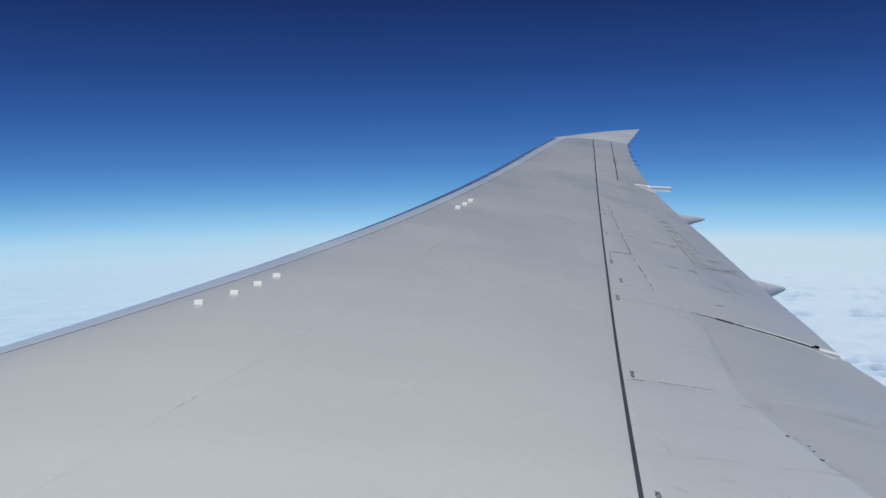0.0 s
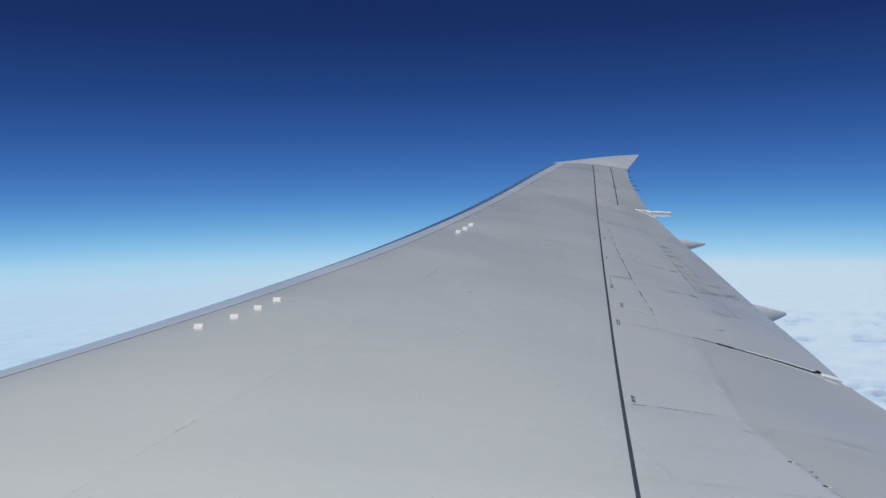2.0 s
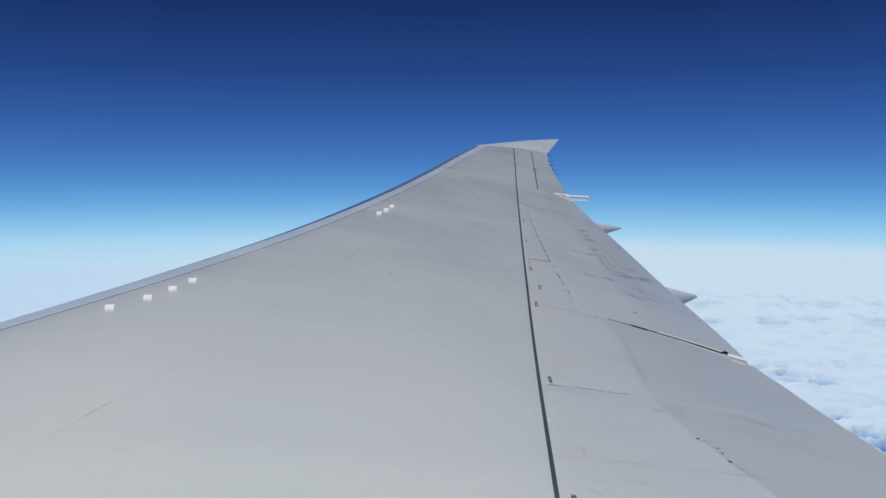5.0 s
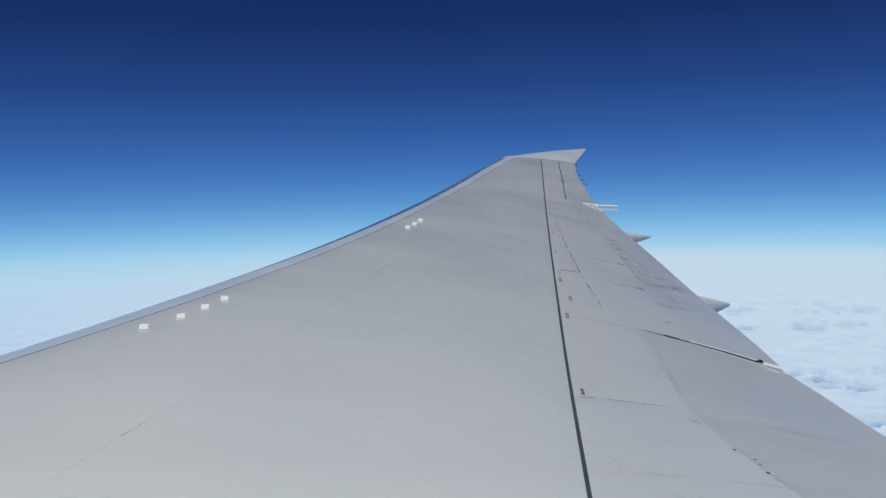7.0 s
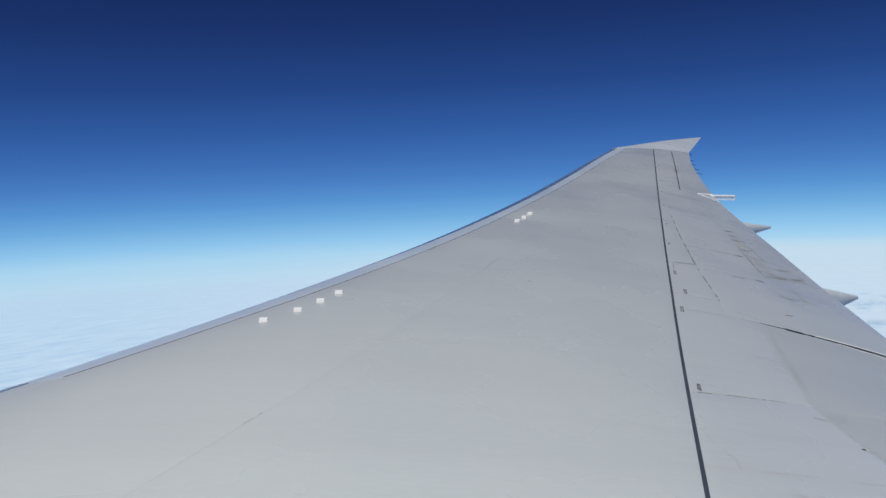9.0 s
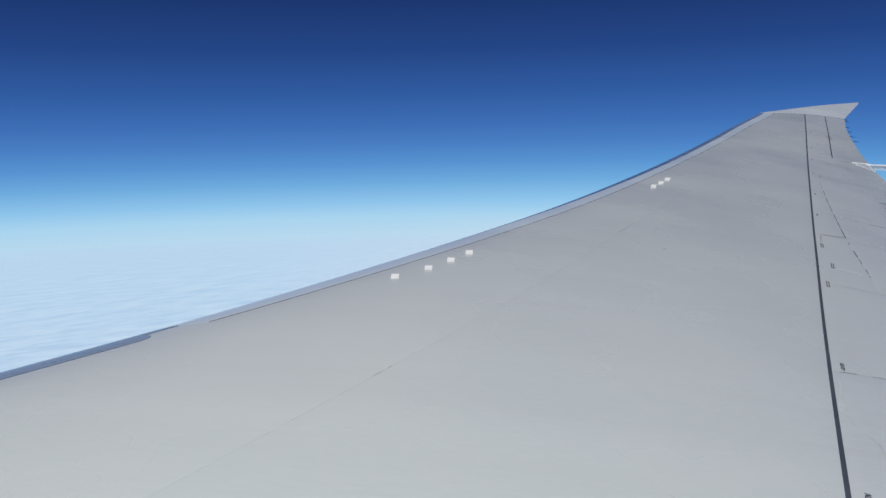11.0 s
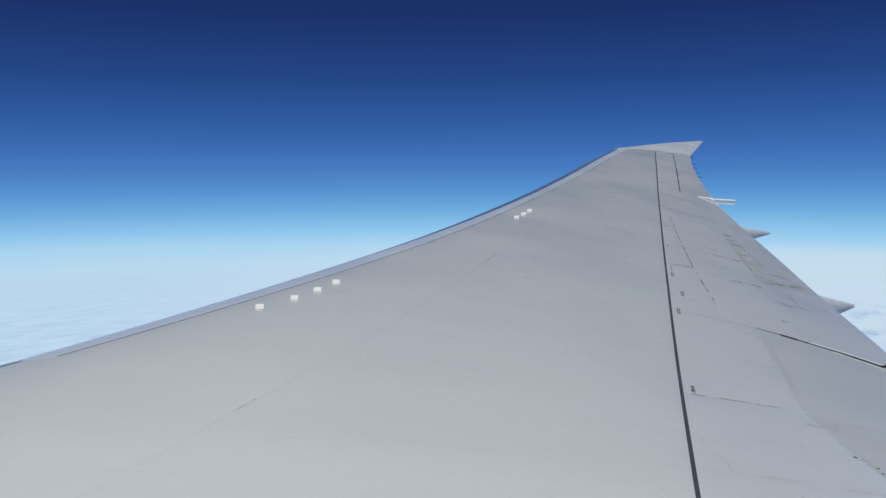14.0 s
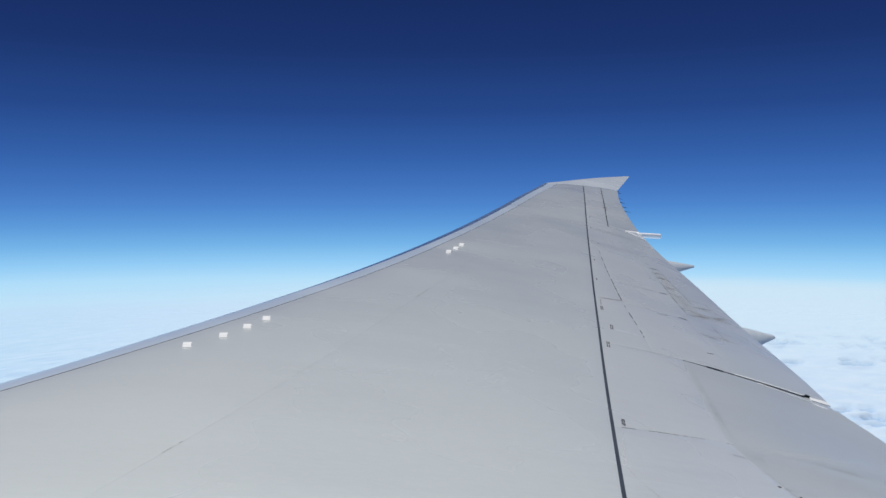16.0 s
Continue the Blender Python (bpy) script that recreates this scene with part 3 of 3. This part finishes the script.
# the slot between flap and flaperon
part("slot_seal", bar_across(11.425, 0.70, 0.745, 0.007, -0.03, 0.0015, 11.42), M_GAP, wing, "thin dark edge of the slot")
part("slot_seal", bar_across(11.412, 0.745, 0.777, 0.066, -0.03, 0.002, 11.40), M_GAP, wing, "dark open slot by the flap")
part("slot_seal", bar_across(11.40, 0.777, 0.798, 0.022, -0.03, 0.002, 11.41), M_GAP, wing, "dark open slot by the flap")
part("slot_floor", slab(lambda c: flaperon_out(c) - 0.01, lambda c: flap_in(c) + 0.01, lambda y: 0.799, lambda y: 0.992, 0.06, 0.05, lift=lambda y, c: -0.004, soft=0.002), M_FLAP, wing, "grey inner wall of the slot")
part("slot_seal", bar_across(11.402, 0.80, 0.86, 0.017, -0.03, 0.001, 11.40), M_GAP, wing, "dark groove along the slot")
part("slot_seal", bar_across(11.398, 0.86, 0.936, 0.030, -0.03, 0.001, 11.40), M_GAP, wing, "dark groove along the slot")
part("slot_edge", bar_across(11.345, 0.84, 0.945, 0.02, -0.05, 0.003, 11.245), M_WHITE, wing, "pale lip along the flaperon")
part("slot_edge", bar_across(11.436, 0.80, 0.95, 0.03, -0.05, 0.003, 11.462), M_WHITE, wing, "pale lip along the flap")
part("slot_end", slab(lambda c: lerp(flaperon_out(c), flap_in(c), 0.52), lambda c: flap_in(c) - 0.015, lambda y: 0.952, lambda y: 0.997, 0.03, 0.03, lift=lambda y, c: 0.004, soft=0.002), M_WHITE, wing, "white end of the slot")
part("slot_end", bar_across(11.215, 0.945, 0.98, 0.04, -0.03, 0.004, 11.19), M_WHITE, wing, "pale worn corner of the flaperon")
part("slot_latch", plate(11.46, 13.13, 0.035, 0.05, 0.022, -0.06), M_GAP, wing, "dark fitting at the slot's end")
part("slot_latch", bar_across(11.40, 0.934, 0.9455, 0.022, -0.02, 0.012, 11.45), M_GAP, wing, "dark fitting at the slot's end")

# dark fittings and vents along the inboard flap's front edge
for y, c, dy, dx in ((7.98, 0.649, 0.018, 0.03), (7.84, 0.661, 0.008, 0.026), (7.75, 0.660, 0.008, 0.02), (7.59, 0.657, 0.02, 0.034)):
    part("vent", plate(y, lead(y) + c * chord(y), dy, dx, 0.004), M_GAP, wing, "small dark vent at the flap's edge")
for y, x in ((7.975, 9.645), (7.585, 9.63)):
    part("vent_lip", plate(y, x, 0.016, 0.025, 0.004), M_WHITE, wing, "bright lip behind a vent")
faint = curve_through([(7.1, 0.513), (7.2, 0.515), (7.38, 0.517), (7.5, 0.512), (7.77, 0.503), (8.12, 0.510), (8.69, 0.523)])
part("scuff", plate(8.83, 9.82, 0.022, 0.09, 0.003), M_TIP, wing, "bright scuff on the spoiler's corner")

# pale line by the outer panels
part("panel_lip", bar_across(12.09, 0.588, 0.629, 0.05, -0.004, 0.003, 12.06), M_TIP, wing, "pale lip of a panel")


# thin films of dirt, worn paint and painted light and shade, fading out at their rims
def film_material(name, colour, amount, scale):
    m, t, b = material(name, 0.7, 0.0, colour)
    b.inputs["Specular IOR Level"].default_value = 0.0
    uv = t.nodes.new("ShaderNodeTexCoord")
    sep = t.nodes.new("ShaderNodeSeparateXYZ")
    t.links.new(uv.outputs["UV"], sep.inputs[0])

    def maths(op, a, c):
        n = t.nodes.new("ShaderNodeMath")
        n.operation = op
        for k, v in ((0, a), (1, c)):
            if isinstance(v, (int, float)):
                n.inputs[k].default_value = v
            else:
                t.links.new(v, n.inputs[k])
        return n.outputs[0]
    fall = []
    for k in (0, 1):
        d = maths("ABSOLUTE", maths("SUBTRACT", sep.outputs[k], 0.5), 0)
        fall.append(ranged(t, d, 0.5, 0.05 if k else 0.2, 0.0, 1.0))
    rim = maths("MULTIPLY", fall[0], fall[1])
    patch = ranged(t, noise_tex(t, scale, 5.0, 0.62), 0.34, 0.66, 0.15, 1.0)
    alpha = maths("MULTIPLY", maths("MULTIPLY", rim, patch), amount)
    clear = t.nodes.new("ShaderNodeBsdfTransparent")
    blend = t.nodes.new("ShaderNodeMixShader")
    t.links.new(alpha, blend.inputs[0])
    t.links.new(clear.outputs[0], blend.inputs[1])
    t.links.new(b.outputs[0], blend.inputs[2])
    t.links.new(blend.outputs[0], t.nodes["Material Output"].inputs["Surface"])
    return m


M_FILM_BROWN = film_material("brown_dirt_film", (0.28, 0.255, 0.215), 0.27, (2.5, 5.0, 2.0))
M_FILM_DARK = film_material("dark_dirt_film", (0.13, 0.13, 0.13), 0.5, (3.0, 9.0, 2.0))
M_FILM_BLACK = film_material("black_dirt_film", (0.05, 0.05, 0.05), 0.6, (3.0, 9.0, 2.0))
M_FILM_THIN = film_material("thin_dirt_film", (0.16, 0.16, 0.16), 0.15, (3.0, 9.0, 2.0))
M_FILM_SHEEN = film_material("faint_sheen_film", (0.6, 0.62, 0.64), 0.12, (1.5, 5.0, 1.5))
M_FILM_SOFT = film_material("soft_dirt_shade_film", (0.22, 0.225, 0.24), 0.17, (1.0, 6.0, 1.0))
M_FILM_PALE = film_material("pale_worn_sheen_film", (0.62, 0.63, 0.63), 0.2, (1.5, 5.0, 1.5))


def stain_or_shade(knots, width, material, name="stain_or_shade", h=0.0022, n=16, m=6):
    """A film of dirt, worn paint or painted light and shade along knots (y, c), width metres across."""
    verts, faces, uvs = [], [], []
    pts = []
    for a, b in zip(knots, knots[1:]):
        for k in range(n):
            pts.append((lerp(a[0], b[0], k / n), lerp(a[1], b[1], k / n)))
    pts.append(knots[-1])
    rows = [upper(*p) for p in pts]
    for i, (y, c) in enumerate(pts):
        d = rows[min(i + 1, len(rows) - 1)] - rows[max(i - 1, 0)]
        side = Vector((-d.y, d.x, 0)).normalized()
        for j in range(m + 1):
            o = (j / m - 0.5) * width
            q = rows[i] + side * o
            cc = frac(q.y, q.x)
            verts.append(on(q.y, cc, h))
            uvs.append((i / (len(pts) - 1), j / m))
    for i in range(len(pts) - 1):
        for j in range(m):
            a = i * (m + 1) + j
            faces.append((a, a + m + 1, a + m + 2, a + 1))
    ob = part(name, (verts, faces), material, wing)
    lay = ob.data.uv_layers.new(name="UVMap")
    for lp in ob.data.loops:
        lay.data[lp.index].uv = uvs[lp.vertex_index]
    return ob


# an old outline on the flap: two rails and their rungs
stain_or_shade([(17.3, 0.845), (15.6, 0.846)], 0.22, M_FILM_BROWN)
stain_or_shade([(15.9, 0.845), (14.1, 0.845)], 0.36, M_FILM_BROWN)
stain_or_shade([(14.25, 0.83), (14.75, 0.97)], 0.35, M_FILM_BROWN)
stain_or_shade([(13.15, 0.80), (13.2, 0.90)], 0.22, M_FILM_BROWN)
stain_or_shade([(17.4, 0.845), (15.4, 0.848)], 0.26, M_FILM_PALE)
for knots, w in (([(16.7, 0.820), (15.97, 0.822), (15.22, 0.817), (14.92, 0.816), (14.2, 0.817)], 0.05), ([(17.55, 0.868), (16.53, 0.867), (15.66, 0.876), (14.9, 0.8695)], 0.045),
                 ([(13.95, 0.865), (13.1, 0.867)], 0.04), ([(15.3, 0.817), (14.15, 0.817)], 0.045)):
    stain_or_shade(knots, w, M_FILM_DARK)
for y0, c0, y1, c1, w in ((17.85, 0.828, 17.84, 0.842, 0.12), (17.42, 0.822, 17.55, 0.872, 0.13), (17.02, 0.820, 17.13, 0.868, 0.10), (16.65, 0.818, 16.71, 0.862, 0.12), (13.11, 0.797, 13.03, 0.845, 0.13)):
    stain_or_shade([(y0, c0), (y1, c1)], w, M_FILM_BLACK)
for y0, c0, y1, c1, w in ((15.96, 0.822, 16.0, 0.856, 0.10), (15.5, 0.81, 15.58, 0.835, 0.09), (14.2, 0.812, 14.5, 0.90, 0.10), (14.5, 0.90, 14.85, 0.97, 0.12), (14.95, 0.867, 15.22, 0.955, 0.10), (15.29, 0.70, 15.38, 0.78, 0.05), (13.68, 0.712, 13.75, 0.742, 0.06)):
    stain_or_shade([(y0, c0), (y1, c1)], w, M_FILM_DARK)
stain_or_shade([(13.87, 0.577), (13.3, 0.573)], 0.03, M_FILM_DARK)
stain_or_shade([(13.86, 0.570), (14.0, 0.645)], 0.10, M_FILM_DARK)
for y, c0, c1, w in ((15.0, 0.83, 0.99, 0.16), (14.55, 0.83, 0.985, 0.2), (15.5, 0.80, 0.96, 0.12), (13.6, 0.80, 0.97, 0.2), (18.9, 0.6, 0.86, 0.4), (20.6, 0.64, 0.9, 0.5)):
    stain_or_shade([(y, c0), (y - 0.06, c1)], w, M_FILM_SOFT)
stain_or_shade([(8.66, faint(8.66)), (8.3, faint(8.3)), (7.9, faint(7.9)), (7.6, faint(7.6))], 0.03, M_FILM_PALE, "faded_line")
stain_or_shade([(7.55, faint(7.55)), (7.4, faint(7.4)), (7.2, faint(7.2))], 0.03, M_FILM_SOFT, "faded_line")
for a, b in ((7.37, 7.5), (7.53, 7.58), (12.2, 12.9)):
    stain_or_shade([(a, front(a)), (b, front(b))], 0.014, M_FILM_DARK, "joint_dirt")
stain_or_shade([(24.4, 0.812), (23.6, 0.808)], 0.16, M_FILM_DARK)
stain_or_shade([(11.40, 0.568), (11.46, 0.69)], 0.07, M_FILM_SOFT)
part("joint_filler", strip(ROOT, 8.83, mid, 0.005, -0.004, 0.0003, 60), M_FILL, wing, "filled joint ahead of the inboard flap")
# dirt blown back from the vents and corners of the inboard flap
stain_or_shade([(8.53, 0.630), (8.505, 0.650)], 0.06, M_FILM_BLACK)
for y0, c0, y1, c1, w in ((7.24, 0.528, 7.29, 0.575, 0.05), (7.28, 0.595, 7.325, 0.63, 0.05), (7.325, 0.622, 7.36, 0.67, 0.06), (6.97, 0.538, 6.95, 0.552, 0.05), (6.78, 0.502, 6.71, 0.513, 0.06)):
    stain_or_shade([(y0, c0), (y1, c1)], w, M_FILM_THIN)
# next two: shade and light ridge of the flap's fold, put on as colour
stain_or_shade([(8.54, 0.643), (8.60, 0.69), (8.75, 0.76), (9.1, 0.9)], 0.30, M_FILM_SOFT)
stain_or_shade([(8.80, 0.662), (8.91, 0.722), (9.2, 0.85)], 0.16, M_FILM_PALE)
stain_or_shade([(7.55, 0.65), (7.28, 0.68)], 0.12, M_FILM_SOFT)
stain_or_shade([(8.5, 0.6475), (7.94, 0.6545), (7.5, 0.659), (7.2, 0.662)], 0.09, M_FILM_SOFT)
for y, c in ((7.97, 0.651), (7.83, 0.663), (7.58, 0.658)):
    stain_or_shade([(y, c), (y - 0.03, c + 0.015)], 0.05, M_FILM_SOFT)
# crease ahead of the flaperon: its pale sheen and darker side painted on
stain_or_shade([(11.3, 0.70), (10.0, 0.672), (9.3, 0.655), (8.85, 0.648)], 0.12, M_FILM_SHEEN)
stain_or_shade([(11.3, 0.71), (10.0, 0.682), (9.3, 0.664), (8.9, 0.656)], 0.10, M_FILM_SOFT)


# stencilled words, upside down to the cabin
def words(text, y, x, size):
    cu = bpy.data.curves.new("lettering", "FONT")
    cu.body, cu.size, cu.extrude = text, size, 0.0006
    tmp = new("lettering", cu)
    me = bpy.data.meshes.new_from_object(tmp.evaluated_get(bpy.context.evaluated_depsgraph_get()))
    bpy.data.objects.remove(tmp)
    c = frac(y, x)
    n = out_of(y, c)
    right = (upper(y - 0.1, frac(y - 0.1, x - 0.05435)) - upper(y, c)).normalized()
    up = n.cross(right).normalized()
    m = Matrix((right, up, n)).transposed().to_4x4()
    m.translation = on(y, c, 0.003) - BASE
    me.transform(m)
    me.materials.clear()
    me.materials.append(M_MARK)
    ob = new("lettering", me)
    ob.parent = wing
    tagged(ob, "black stencilled warning words")


words("NO STEP", 8.91, 8.785, 0.046)
words("NO STEP", 6.70, 7.585, 0.05)
for y, dx in ((11.365, 0.10), (12.2, 0.193), (13.2, 0.093)):
    for j in (0, 1):
        for k in (0, 1):
            part("lettering", plate(y + 0.06 - 0.12 * k, seam_x(y + 0.06 - 0.12 * k) + dx - 0.013 + 0.026 * j, 0.10, 0.017, 0.002, -0.002, 0.5425), M_GRIME_DARK, wing, "small dark stencilled marking")


# ---- the cloud layer far below ----
DEPTH = -290.0
# finer in front of the window, where it is seen
SPOKES = [lerp(-0.55, 1.25, k / 640) for k in range(640)] + [lerp(1.25, 2 * math.pi - 0.55, k / 90) for k in range(90)]
RINGS = [60 * (560 / 60) ** (i / 24) for i in range(24)] + [lerp(560, 2300, (i / 190) ** 1.25) for i in range(190)] + [lerp(2300, 4900, i / 60) for i in range(61)]


def soft_step(x, lo, hi):
    s = min(max((x - lo) / (hi - lo), 0.0), 1.0)
    return s * s * (3 - 2 * s)


def cloud_height(x, y, r):
    """Billowing tops; broken by hollows behind the wing, an even sheet ahead of it."""
    behind = soft_step(x, -250, 350)
    lump = noise.turbulence(Vector((x / 60, y / 60, 2.7)), 4, True, noise_basis="PERLIN_ORIGINAL")
    gap = noise.fractal(Vector((x / 70, y / 70, 7.3)), 0.7, 2.1, 5, noise_basis="PERLIN_ORIGINAL") + 0.6 * noise.noise(Vector((x / 480, y / 480, 1.9)), noise_basis="PERLIN_ORIGINAL")
    gap += 0.8 * (1 - soft_step(r, 800, 1600)) - 0.2
    z = lerp(2.5, 3, behind) * (lump - 0.45)
    z -= 13 * behind * soft_step(gap, 0.08, 0.85)
    return z * (1 - soft_step(r, 1500, 3600))


verts, faces = [(0.0, 0.0, 0.0)], []
ns = len(SPOKES)
for r in RINGS:
    for a in SPOKES:
        x, y = r * math.sin(a), r * math.cos(a)
        verts.append((x, y, cloud_height(x, y, r)))
for k in range(ns):
    faces.append((0, 1 + (k + 1) % ns, 1 + k))
for i in range(len(RINGS) - 1):
    for k in range(ns):
        a, b = 1 + i * ns + k, 1 + i * ns + (k + 1) % ns
        faces.append((a, b, b + ns, a + ns))
me = bpy.data.meshes.new("cloud_layer")
me.from_pydata(verts, [], faces)
me.polygons.foreach_set("use_smooth", [True] * len(me.polygons))
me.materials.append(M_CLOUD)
clouds = new("cloud_layer", me)
clouds.matrix_world = Matrix.Translation((5.0, 2.8, DEPTH)) @ Vector((0, 0, 1)).rotation_difference(LEVEL).to_matrix().to_4x4()
tagged(clouds, "white broken cloud layer with blue hollows far below", "clouds", kind="structure")


# ---- the plain side of the fuselage round the window ----
# out of view; added to close the place and bounce sunlight onto the near wing
M_HULL = paint("white_fuselage_enamel", (0.66, 0.66, 0.65), (0.5, 0.5, 0.5), 0.1, 0.6, 0.0)
RADIUS, AXIS = 2.96, -0.5


def hull_sheet(x0, x1, z0, z1, n):
    outer, inner = [], []
    for i in range(n + 1):
        z = lerp(z0, z1, i / n)
        y = math.sqrt(max(RADIUS ** 2 - (z - AXIS) ** 2, 0))
        yi = math.sqrt(max((RADIUS - 0.06) ** 2 - (z - AXIS) ** 2, 0))
        outer.append([Vector((x1, y, z)), Vector((x0, y, z))])
        inner.append([Vector((x1, yi, z)), Vector((x0, yi, z))])
    return close_sheet(outer, inner)


def joined(*bodies):
    verts, faces = [], []
    for v, f in bodies:
        k = len(verts)
        verts += v
        faces += [tuple(a + k for a in q) for q in f]
    return verts, faces


hull = part("fuselage_wall", joined(hull_sheet(-8, 24, -3.1, -0.2, 18), hull_sheet(-8, 4.89, -0.2, 0.2, 5), hull_sheet(5.24, 24, -0.2, 0.2, 5), hull_sheet(-8, 24, 0.2, 2.2, 14)), M_HULL, None)
hull.location = BASE
tagged(hull, "unseen plain white curved fuselage side with a window opening", "wall", kind="structure")
